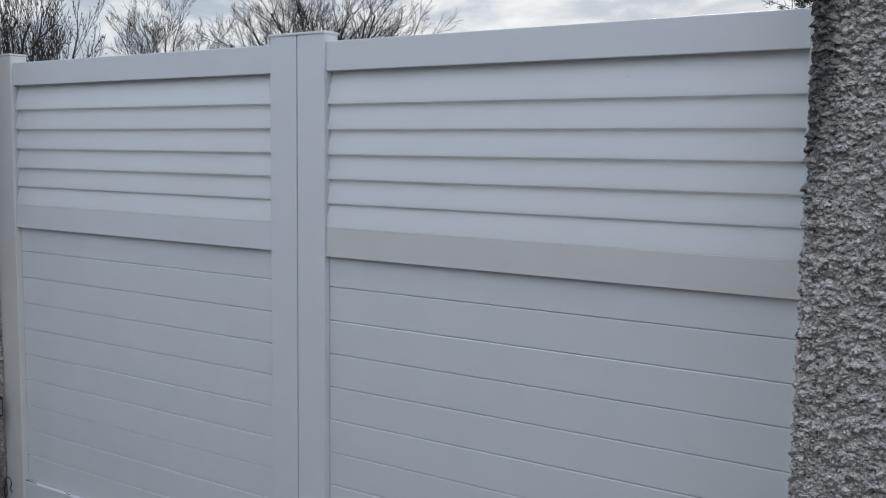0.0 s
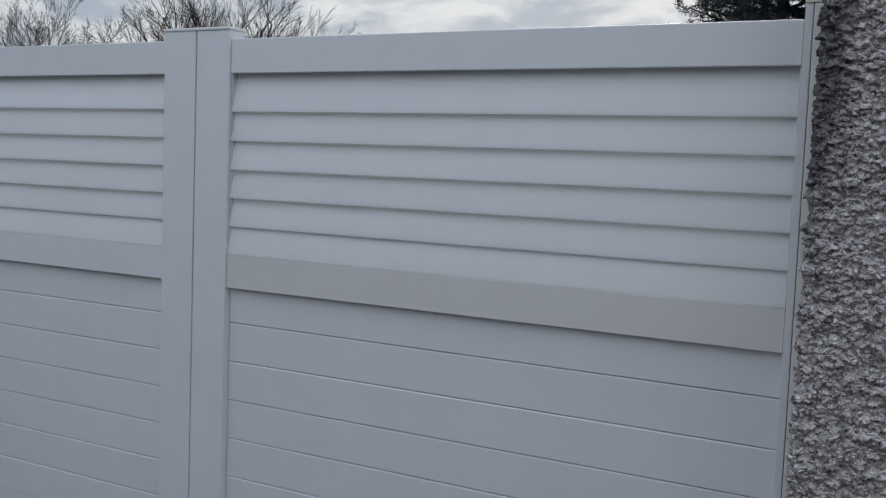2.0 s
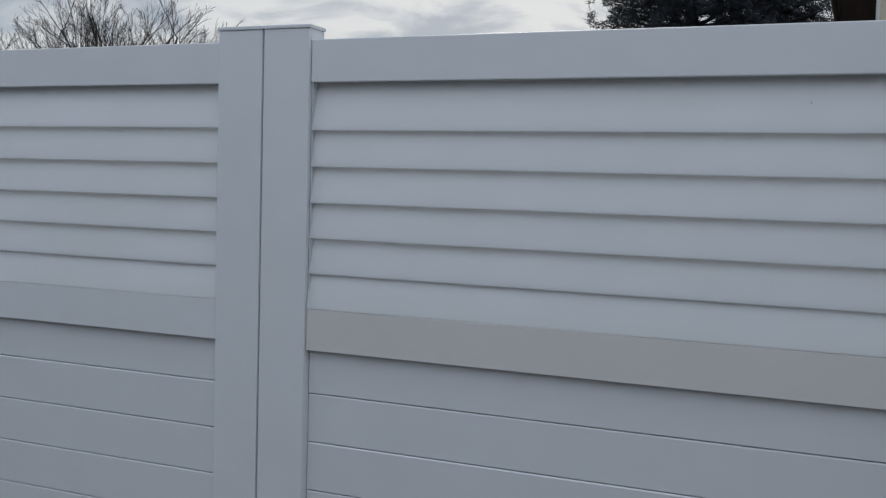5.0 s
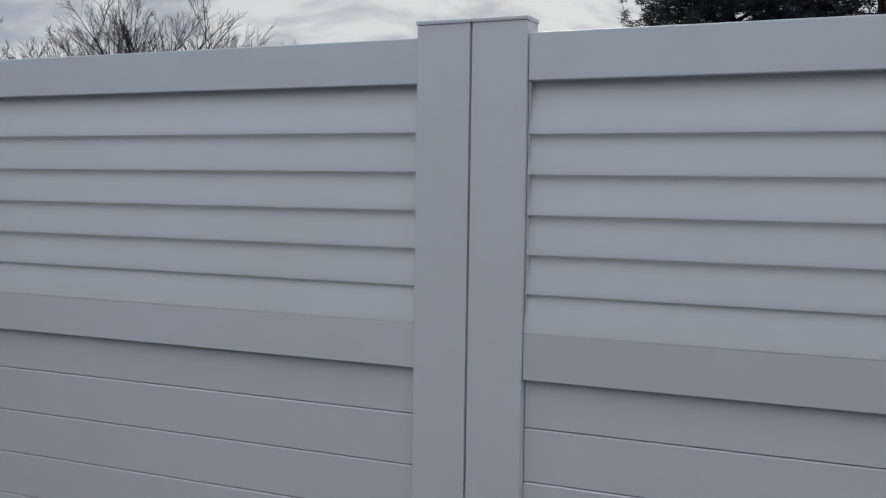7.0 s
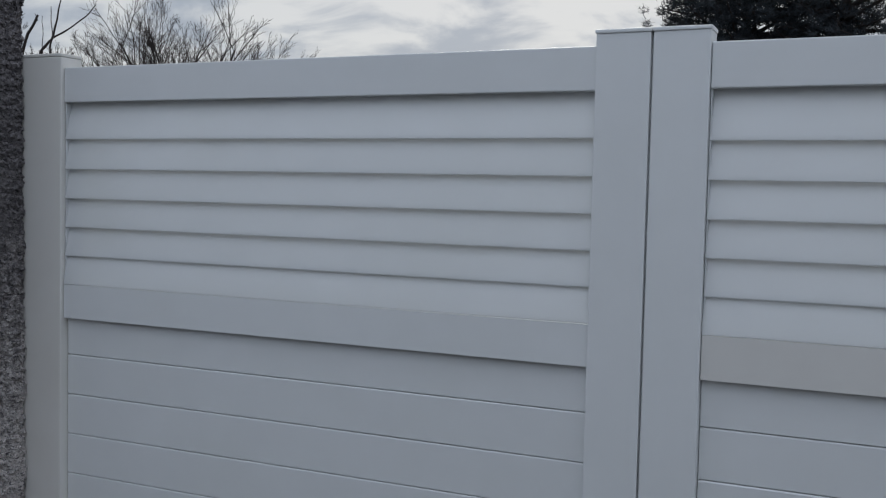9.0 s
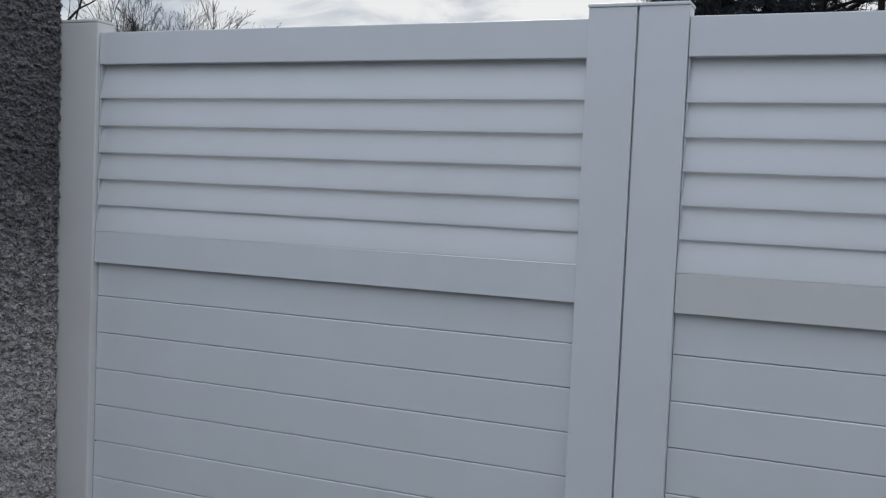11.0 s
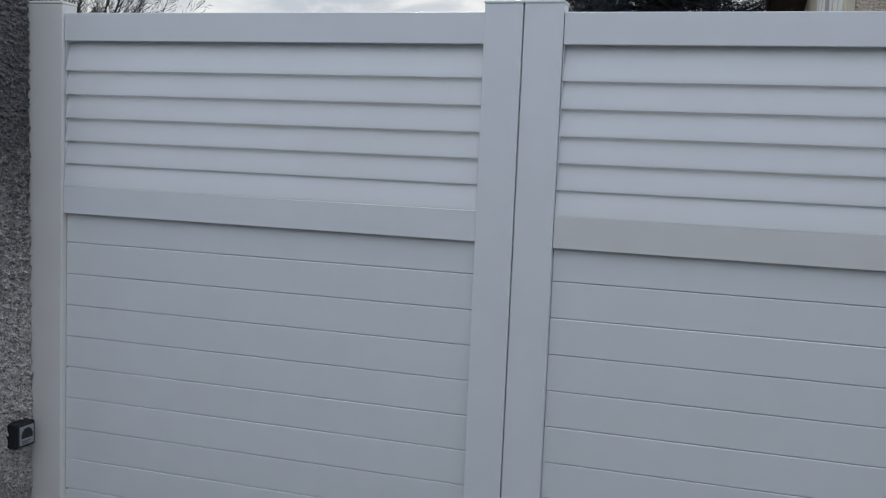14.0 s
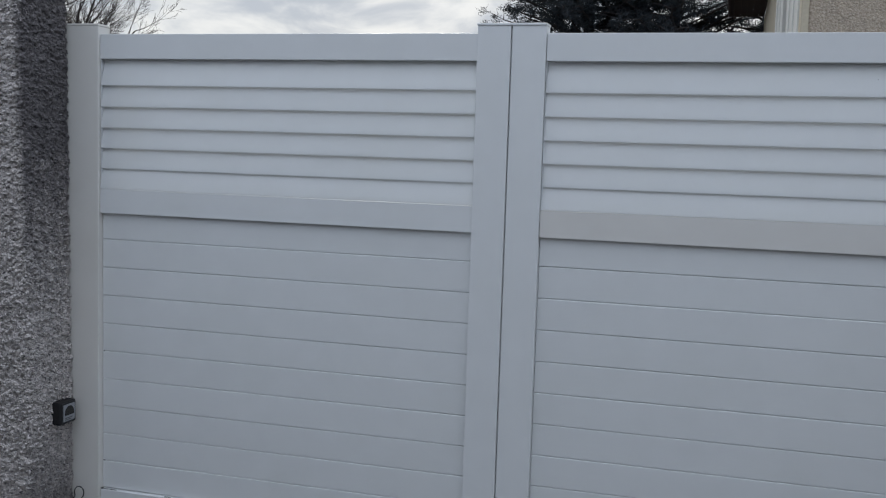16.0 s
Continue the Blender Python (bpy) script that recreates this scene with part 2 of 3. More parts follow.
M = dict(
    slat=translucent(material("slat_pvc", (0.87, 0.875, 0.88), (0.84, 0.845, 0.85), scale=9, amount=0.8, rough=0.34, rough_to=0.46, bump=0.04, bump_scale=25,
                              per_object=0.01, stain=(0.80, 0.80, 0.765), stain_scale=3.0, stain_amount=0.3), 0.27, (0.83, 0.87, 0.88)),
    white=material("white_pvc", (0.79, 0.80, 0.80), (0.76, 0.77, 0.77), scale=9, amount=0.8, rough=0.30, rough_to=0.42, bump=0.04, bump_scale=25,
                   per_object=0.012, stain=(0.70, 0.71, 0.68), stain_scale=3.5, stain_amount=0.25),
    aged=material("yellowed_pvc", (0.77, 0.75, 0.715), (0.735, 0.71, 0.675), scale=9, amount=0.8, rough=0.34, rough_to=0.45, bump=0.04, bump_scale=25),
    post=material("post_pvc", (0.80, 0.78, 0.74), (0.77, 0.745, 0.70), scale=7, amount=0.8, rough=0.18, rough_to=0.28, bump=0.03, bump_scale=20,
                  stain=(0.66, 0.64, 0.58), stain_scale=2.5, stain_amount=0.3),
    grime=material("grime", (0.05, 0.05, 0.045), (0.12, 0.11, 0.10), scale=90, amount=0.8, rough=0.9),
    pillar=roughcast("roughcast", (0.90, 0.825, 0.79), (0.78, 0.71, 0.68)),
    house_render=roughcast("house_roughcast", (0.58, 0.49, 0.39), (0.40, 0.325, 0.25), stained=False, scale=46),
    cream=material("cream_render", (0.62, 0.55, 0.42), (0.52, 0.45, 0.34), scale=30, amount=0.8, rough=0.9, bump=0.4, bump_scale=90,
                   stain=(0.40, 0.35, 0.27), stain_scale=1.2, stain_amount=0.5),
    plain=material("grey_render", (0.36, 0.37, 0.385), (0.28, 0.29, 0.30), scale=20, amount=0.8, rough=0.9, bump=0.4),
    shutter=material("white_shutter", (0.74, 0.74, 0.71), (0.66, 0.66, 0.62), scale=14, amount=0.8, rough=0.45, bump=0.1),
    wood=material("dark_brown_wood", (0.045, 0.026, 0.022), (0.028, 0.017, 0.015), scale=22, amount=0.9, rough=0.85, bump=0.4, stretch=(6, 6, 0.6)),
    tile=material("roof_tile", (0.20, 0.10, 0.07), (0.12, 0.065, 0.05), scale=12, amount=0.9, rough=0.85, bump=0.5),
    black=material("black_plastic", (0.009, 0.009, 0.011), (0.015, 0.015, 0.017), scale=60, amount=0.7, rough=0.45, rough_to=0.6),
    lens=material("dark_lens", (0.008, 0.008, 0.01), (0.012, 0.012, 0.015), scale=40, amount=0.5, rough=0.12),
    plate=material("label_plate", (0.30, 0.31, 0.33), (0.24, 0.25, 0.27), scale=80, amount=0.6, rough=0.4),
    print_grey=material("label_print", (0.09, 0.095, 0.10), (0.07, 0.075, 0.08), scale=80, amount=0.6, rough=0.5),
    bark=material("grey_bark", (0.040, 0.032, 0.029), (0.022, 0.018, 0.017), scale=40, amount=0.9, rough=0.9, bump=0.5, stretch=(1, 1, 0.3)),
    twig=material("twigs", (0.04, 0.029, 0.028), (0.025, 0.019, 0.018), scale=20, amount=0.9, rough=0.85),
    needle=material("pine_needles", (0.020, 0.028, 0.034), (0.012, 0.017, 0.022), scale=3, amount=0.9, rough=0.7, per_island=0.35),
    leaf=material("withered_leaf", (0.11, 0.06, 0.045), (0.06, 0.035, 0.03), scale=8, amount=0.9, rough=0.7, per_island=0.4),
    asphalt=material("asphalt", (0.07, 0.07, 0.07), (0.035, 0.035, 0.037), scale=180, amount=0.9, rough=0.92, bump=0.7, bump_scale=260,
                     stain=(0.10, 0.095, 0.09), stain_scale=0.8, stain_amount=0.5),
    gravel=material("gravel", (0.16, 0.15, 0.135), (0.07, 0.065, 0.06), scale=70, amount=0.95, rough=0.95, bump=0.9, bump_scale=110,
                    stain=(0.08, 0.09, 0.05), stain_scale=0.6, stain_amount=0.5),
)


# ---- building helpers ----
def part(name, bm, mat, parent=None, label="", smooth=False):
    """Links a bmesh as one mesh object, under a thing or under a part."""
    me = bpy.data.meshes.new(name)
    bm.to_mesh(me)
    bm.free()
    return part_mesh(name, me, mat, parent, label, smooth)


def part_mesh(name, me, mat, parent=None, label="", smooth=False):
    me.materials.clear()
    me.materials.append(mat)
    if smooth:
        me.polygons.foreach_set("use_smooth", [True] * len(me.polygons))
    ob = new(name, me)
    if parent:
        ob.parent = parent
    if label:
        ob["label"] = label
    return ob


def thing(name, label, category, group="", kind="", at=(0, 0, 0)):
    e = new(name)
    e.empty_display_size = 0.1
    e.location = at
    return tagged(e, label, category, group, kind)


def bbox(x0, x1, y0, y1, z0, z1, bevel=0.0, segments=2, into=None):
    """A box between the given faces, with rounded edges."""
    bm = bmesh.new()
    bmesh.ops.create_cube(bm, size=1)
    for v in bm.verts:
        v.co = ((x0 + x1) / 2 + v.co.x * (x1 - x0), (y0 + y1) / 2 + v.co.y * (y1 - y0), (z0 + z1) / 2 + v.co.z * (z1 - z0))
    if bevel:
        bmesh.ops.bevel(bm, geom=bm.edges[:], offset=bevel, segments=segments, affect="EDGES", profile=0.6)
    if into:
        me = bpy.data.meshes.new("piece")
        bm.to_mesh(me)
        into.from_mesh(me)
        bm.free()
        return into
    return bm


def extrusion(profile, x0, x1):
    """A closed y-z outline drawn out from x0 to x1."""
    bm = bmesh.new()
    a = [bm.verts.new((x0, y, z)) for y, z in profile]
    b = [bm.verts.new((x1, y, z)) for y, z in profile]
    n = len(profile)
    for i in range(n):
        bm.faces.new((a[i], a[(i + 1) % n], b[(i + 1) % n], b[i]))
    bm.faces.new(a[::-1])
    bm.faces.new(b)
    bmesh.ops.recalc_face_normals(bm, faces=bm.faces[:])
    return bm


class Tubes:
    """Collects tapered tubes and gives them as one mesh."""

    def __init__(self):
        self.v, self.f = [], []

    def add(self, pts, radii, sides=5):
        first = len(self.v)
        for i, p in enumerate(pts):
            d = (pts[min(i + 1, len(pts) - 1)] - pts[max(i - 1, 0)]).normalized()
            u = d.orthogonal().normalized()
            w = d.cross(u)
            for k in range(sides):
                a = 2 * math.pi * k / sides
                self.v.append(p + (u * math.cos(a) + w * math.sin(a)) * radii[i])
        for i in range(len(pts) - 1):
            for k in range(sides):
                a, b = first + i * sides + k, first + i * sides + (k + 1) % sides
                self.f.append((a, b, b + sides, a + sides))
        self.f.append(tuple(range(first, first + sides))[::-1])
        self.f.append(tuple(range(first + (len(pts) - 1) * sides, first + len(pts) * sides)))

    def mesh(self, name):
        me = bpy.data.meshes.new(name)
        me.from_pydata([tuple(p) for p in self.v], [], self.f)
        me.update()
        return me


# ---- ground and added unseen walls ----
def ground_sheet():
    bm = bmesh.new()
    xs = [-400, -60, -20] + [-8 + i * 0.5 for i in range(33)] + [20, 60, 400]
    ys = [-400, -60, -20] + [-8 + i * 0.5 for i in range(37)] + [20, 60, 400]
    grid = [[bm.verts.new((x, y, 0.012 * noise.noise((x * 0.5, y * 0.5, 0)) - 0.004)) for x in xs] for y in ys]
    for j in range(len(ys) - 1):
        for i in range(len(xs) - 1):
            bm.faces.new((grid[j][i], grid[j][i + 1], grid[j + 1][i + 1], grid[j + 1][i]))
    return tagged(part("ground", bm, M["gravel"], smooth=True), "grey gravel yard and surrounding ground", "ground", kind="structure")


ground_sheet()
apron = part("pavement", bbox(-9, 9, -4.88, -0.3, -0.05, 0.022, 0.01), M["asphalt"])
tagged(apron, "dark asphalt strip in front of the gate", "pavement", kind="structure")

# added out of view: blocks low sky so the gate darkens downwards
back = part("wall_opposite", bbox(-12, 12, -5.2, -4.9, -0.02, 3.0, 0.02), M["plain"])
tagged(back, "unseen plain wall added to block low skylight", "wall", kind="structure")

# another added wall out of view, to shade the lower left of the gate
side_wall = part("wall_west", bbox(-3.6, -3.4, -4.89, -0.24, -0.02, 2.2, 0.02), M["plain"])
tagged(side_wall, "unseen plain wall added to shade the gate's left", "wall", kind="structure")

# ---- roughcast pillars ----
STEP = 0.0028


def roughcast_pillar(side, name, x_top, x_low, seen, label):
    """A pillar with thrown render; its inner jamb faces the opening. side: -1 left, 1 right; seen: finely built width of its front."""
    depth, width, high, r = 0.235, 0.36, 2.15, 0.018
    # outline from the back of the jamb, round the front corner, along the front, then round the outside
    path = []
    n = int((depth - r) / STEP)
    path += [((0.0, -0.012 - (depth - r) * i / n), (-1, 0)) for i in range(n + 1)]
    for k in range(1, 8):
        a = math.pi / 2 * k / 8
        path.append(((r - r * math.cos(a), -0.012 - (depth - r) - r * math.sin(a)), (-math.cos(a), -math.sin(a))))
    n = int((seen - r) / STEP)
    path += [((r + (seen - r) * i / n, -0.012 - depth), (0, -1)) for i in range(n + 1)]
    path += [((seen + (width - seen) * i / 16, -0.012 - depth), (0, -1)) for i in range(1, 17)]
    path += [((width, -0.012 - depth * (1 - i / 6)), (1, 0)) for i in range(1, 7)]
    path += [((width * (1 - i / 8), -0.012), (0, 1)) for i in range(1, 8)]
    rows = int(high / STEP)
    m = len(path)
    verts, algae = [], []
    seed = Vector((side * 7.3, 2.1, 0.7))
    flat = Vector((1, 1, 1.35))  # thrown grains lie a little wider than high
    for j in range(rows + 1):
        z = high * j / rows - 0.02
        base = x_low + (x_top - x_low) * min(1, max(0, (z - 0.4) / 1.5))
        for (px, py), (nx, ny) in path:
            q = Vector((px, py, z)) + seed
            q = q * flat + noise.noise_vector(q * 60) * 0.008
            d, spots = noise.voronoi(q * 58)
            crack = min(1.0, (d[1] - d[0]) * 2.3)
            lump = noise.cell(spots[0] * 3.1)
            d2 = noise.voronoi(q * 135)[0]
            fine = min(1.0, (d2[1] - d2[0]) * 2.0)
            h = (0.0075 * math.sqrt(crack) + 0.0055 * lump + 0.0042 * math.sqrt(fine) + 0.004 * noise.noise(q * 19)
                 + 0.0028 * noise.noise(q * 120) - 0.011)
            if ny > 0.5:
                h *= 0.2
            verts.append((side * (base + px + nx * h), py + ny * h, z - 0.42 * h))
            # algae runs from the top along the jamb and the front corner
            inner = max(0.0, 1 - px / 0.11) if py < -0.1 else 1.0
            if side < 0:
                jamb = min(1.0, max(0.0, 1 - (px - 0.004) / (0.035 + 0.045 * max(0.0, z - 0.9))))
                run = (0.20 + 0.56 * min(1, max(0, (z - 0.75) / 0.75))) * jamb + 0.04 + 0.45 * max(0, 1 - z / 0.5)
            else:
                run = min(1, max(0, (z - 1.15) / 0.55)) * inner * 1.05
            algae.append(run)
    faces = []
    for j in range(rows):
        for i in range(m):
            a, b = j * m + i, j * m + (i + 1) % m
            faces.append((a, b, b + m, a + m) if side < 0 else (a, a + m, b + m, b))
    top = rows * m
    verts.append((side * (x_top + width / 2), -0.012 - depth / 2, high - 0.01))
    algae.append(0.8)
    for i in range(m):
        a, b = top + i, top + (i + 1) % m
        faces.append((a, b, len(verts) - 1) if side < 0 else (b, a, len(verts) - 1))
    me = bpy.data.meshes.new(name)
    me.from_pydata(verts, [], faces)
    attr = me.attributes.new("algae", "FLOAT", "POINT")
    attr.data.foreach_set("value", algae)
    me.update()
    ob = part_mesh(name, me, M["pillar"], smooth=True)
    return tagged(ob, label, "pillar", group="gate pillars")


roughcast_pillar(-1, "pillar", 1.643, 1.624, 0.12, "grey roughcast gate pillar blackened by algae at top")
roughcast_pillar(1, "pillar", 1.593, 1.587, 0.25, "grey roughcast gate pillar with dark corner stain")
for s, n in ((-1, "wall_left"), (1, "wall_right")):
    a, b = sorted((s * (1.955 if s > 0 else 1.985), s * 9))
    w = part(n, bbox(a, b, -0.23, -0.03, -0.02, 1.75, 0.02), M["pillar"])
    tagged(w, "plain grey rendered street wall beside the gate", "wall", kind="structure")

# ---- gate ----
POST_L, POST_R = -1.516, 1.531       # inner faces of the posts
RAIL_TOP, RAIL_TOP_B = 1.838, 1.750  # top rail
MID_T, MID_B = 1.277, 1.190          # middle rail
BOT_T, BOT_B = 0.156, 0.055          # bottom rail
SLAT_EDGES = [1.651, 1.5745, 1.4995, 1.4255, 1.3515]
JOINTS = [1.0945 - 0.1043 * i for i in range(10)]


def slat_profile(z_edge, z_top, lean, nose=0.005):
    """A hollow louvre slat's skin: face leaning back towards its top, rounded nose and a narrow lip below."""
    n, thick = 16, 0.0022
    face = [(nose + lean * (i / n) ** 1.25, z_edge + 0.002 + (z_top - z_edge - 0.002) * i / n) for i in range(n + 1)]
    lip = [(nose + 0.0055, z_edge), (nose + 0.0012, z_edge), (nose + 0.0003, z_edge + 0.0005)]
    inner = [(y + thick, z) for y, z in face[:1:-1]] + [(nose + 0.0055, z_edge + 0.0022)]
    return lip + face + inner


def board_profile(z0, z1):
    """A tongued board; its chamfered long edges meet the next board's in a shallow groove."""
    f = 0.017
    return [(0.042, z0 + 0.0021), (f + 0.0060, z0 + 0.0021), (f + 0.0006, z0 + 0.0021), (f, z0 + 0.0027), (f, z1 - 0.0024), (f + 0.0004, z1 - 0.0019),
            (f + 0.0026, z1), (f + 0.009, z1), (f + 0.009, z1 + 0.006), (0.036, z1 + 0.006), (0.036, z1), (0.042, z1)]


def gate_leaf(side):
    """One leaf: meeting stile with cap, three rails, louvre slats above, tongued boards below."""
    text = ("white plastic gate leaf with louvred top and boards" if side < 0 else
            "white plastic gate leaf with yellowed middle rail")
    leaf = thing("gate_leaf", text, "gate", group="gate leaves")
    up = 0.004 if side < 0 else 0.0
    if side < 0:
        x0, x1 = POST_L + 0.002, -0.110
        stile = (-0.112, -0.0024)
    else:
        x0, x1 = 0.1136, POST_R - 0.002
        stile = (0.0024, 0.112)
    post = part("stile", bbox(*stile, -0.006, 0.056, 0.045, 1.861, 0.0022), M["white"], leaf)
    cap = bbox(stile[0] - 0.002, stile[1] + 0.002, -0.0085, 0.0585, 1.861, 1.8690, 0.0022)
    part("cap", cap, M["white"], post)
    part("top_rail", bbox(x0, x1, 0.001, 0.047, RAIL_TOP_B, RAIL_TOP, 0.0022), M["white"], leaf)
    part("middle_rail", bbox(x0, x1, 0.001, 0.047, MID_B + up, MID_T + up, 0.0008), M["white"] if side < 0 else M["aged"], leaf,
         "" if side < 0 else "slightly yellowed rail")
    part("bottom_rail", bbox(x0, x1, 0.0005, 0.047, BOT_B, BOT_T, 0.0025), M["white"], leaf)
    part("hinge_stile", bbox(*((x0, x0 + 0.03) if side < 0 else (x1 - 0.03, x1)), 0.0375, 0.056, BOT_B, RAIL_TOP_B, 0.001), M["white"], leaf)
    edges = [e + up for e in SLAT_EDGES] + [MID_T + up + 0.0009]
    tops = [RAIL_TOP_B + 0.012] + [e + 0.014 for e in edges[:-1]]
    for i, (e, t) in enumerate(zip(edges, tops)):
        part("louvre_slat", extrusion(slat_profile(e + random.uniform(-0.0006, 0.0006), t, 0.0165 if i else 0.026, 0.005 if i < 5 else 0.0002), x0, x1), M["slat"], leaf)
    for xa in (x0, x1 - 0.0028):
        part("slat_channel", bbox(xa, xa + 0.0028, 0.0056, 0.036, MID_T + up + 0.0005, RAIL_TOP_B - 0.0005, 0.0008), M["slat"], leaf)
    joints = [j + up * 0.5 for j in JOINTS]
    tops = [MID_B + up + 0.004] + joints[:-1]
    for z0, z1 in zip(joints, tops):
        b = part("board", extrusion(board_profile(z0, z1), x0, x1), M["white"], leaf)
        b.location.y = random.uniform(-0.0006, 0.0006)
    # grime gathered on the ledge of the bottom rail
    dirt = bmesh.new()
    xs = x0 + 0.01
    while xs < x1 - 0.05:
        w = random.uniform(0.01, 0.06)
        bbox(xs, xs + w, 0.0035, 0.0035 + random.uniform(0.003, 0.006), BOT_T - 0.001, BOT_T + random.uniform(0.0004, 0.0009), into=dirt)
        xs += w + random.uniform(0.02, 0.22)
    part("ledge_grime", dirt, M["grime"], leaf, "dark dirt line")["kind"] = "stuff"
    if side < 0:
        for z, r in ((BOT_T + 0.002, 0.0055), (joints[8] + 0.001, 0.003), (joints[4] + 0.001, 0.0024)):
            spot = bmesh.new()
            bmesh.ops.create_icosphere(spot, subdivisions=2, radius=r, matrix=pose(x0 + 0.006, 0.016 if z > BOT_T + 0.01 else 0.004, z) @ Matrix.Diagonal((1.5, 0.5, 0.7, 1)))
            part("dirt_speck", spot, M["grime"], leaf, "small dark dirt spot")
    if side > 0:
        speck = bmesh.new()
        bmesh.ops.create_icosphere(speck, subdivisions=1, radius=0.0012, matrix=pose(1.092, 0.0096, 1.703) @ Matrix.Diagonal((0.8, 0.6, 1.2, 1)))
        part("dirt_speck", speck, M["grime"], leaf, "tiny dark speck")
        part("meeting_strip", bbox(-0.0055, 0.0055, 0.010, 0.060, 0.05, 1.855, 0.001), M["white"], leaf)
    return leaf


for s in (-1, 1):
    gate_leaf(s)


def gate_post(side):
    p = thing("gate_post", "white square plastic gate post with flat cap", "post", group="gate posts")
    if side < 0:
        x0, x1 = -1.70, POST_L
        part("shaft", bbox(x0, x1, -0.008, 0.064, -0.01, 1.866, 0.004, 3), M["post"], p)
    else:
        x0, x1 = POST_R, 1.672
        part("shaft", bbox(x0 + 0.0165, x1, -0.008, 0.072, -0.01, 1.866, 0.003), M["post"], p)
        part("cover_strip", bbox(x0, x0 + 0.0150, -0.0065, 0.070, -0.01, 1.866, 0.002), M["white"], p)
    part("cap", bbox(x0 - 0.0008, x1 + 0.0008, -0.0088, 0.0728 if side > 0 else 0.0648, 1.8665, 1.8745, 0.0022), M["post"], p)
    return p


gate_post(-1)
gate_post(1)


# ---- photocell on the pillar's jamb ----
def photocell():
    t = thing("photocell", "black plastic gate photocell with pale arched label", "sensor")
    x = -1.591
    body = part("housing", bbox(x - 0.046, x - 0.004, -0.126, -0.036, 0.419, 0.503, 0.007, 3), M["black"], t)
    part("bezel", bbox(x - 0.006, x - 0.001, -0.122, -0.040, 0.423, 0.499, 0.004, 2), M["black"], body)
    part("label_plate", bbox(x - 0.003, x + 0.0006, -0.112, -0.046, 0.430, 0.492, 0.001, 1), M["plate"], t, "grey plate")
    arch = bmesh.new()
    pts = [(-0.105, 0.452)] + [(-0.079 - 0.026 * math.cos(math.pi * k / 12), 0.460 + 0.026 * math.sin(math.pi * k / 12)) for k in range(13)] + [(-0.053, 0.452)]
    a = [arch.verts.new((x + 0.0004, y, z)) for y, z in pts]
    b = [arch.verts.new((x + 0.0016, y, z)) for y, z in pts]
    for i in range(len(pts)):
        arch.faces.new((a[i], a[(i + 1) % len(pts)], b[(i + 1) % len(pts)], b[i]))
    arch.faces.new(b)
    arch.faces.new(a[::-1])
    bmesh.ops.recalc_face_normals(arch, faces=arch.faces[:])
    part("lens", arch, M["lens"], t, "dark arched lens")
    for z, y1 in ((0.443, -0.06), (0.437, -0.072)):
        part("print_bar", bbox(x + 0.0002, x + 0.0013, -0.104, y1, z - 0.002, z + 0.0012), M["print_grey"], t)
    return t


photocell()


def cable():
    tb = Tubes()
    c = Vector((-1.583, -0.036, 0.145))
    pts = [Vector((-1.612, -0.03, -0.005)), Vector((-1.606, -0.034, 0.06)), Vector((-1.608, -0.036, 0.115))]
    for k in range(15):
        a = math.radians(215 - 19 * k)
        pts.append(c + Vector((0.019 * math.cos(a), 0.0004 * k, 0.022 * math.sin(a))))
    pts += [c + Vector((0.006, 0.006, -0.026)), c + Vector((0.020, 0.007, -0.040))]
    tb.add(pts, [0.0021] * len(pts), 6)
    ob = part_mesh("cable", tb.mesh("cable"), M["black"], smooth=True)
    tagged(ob, "thin black loose cable at the post's foot", "cable")


cable()

# ---- yard behind the gate: boundary wall, pruned shrub ----
wall = part("garden_wall", bbox(-2.42, -2.22, 0.25, 14, -0.02, 1.85, 0.015), M["cream"])
tagged(wall, "cream rendered boundary wall of the yard", "wall", kind="structure")
part("coping", bbox(-2.45, -2.19, 0.22, 14.03, 1.85, 1.89, 0.008), M["cream"], wall)


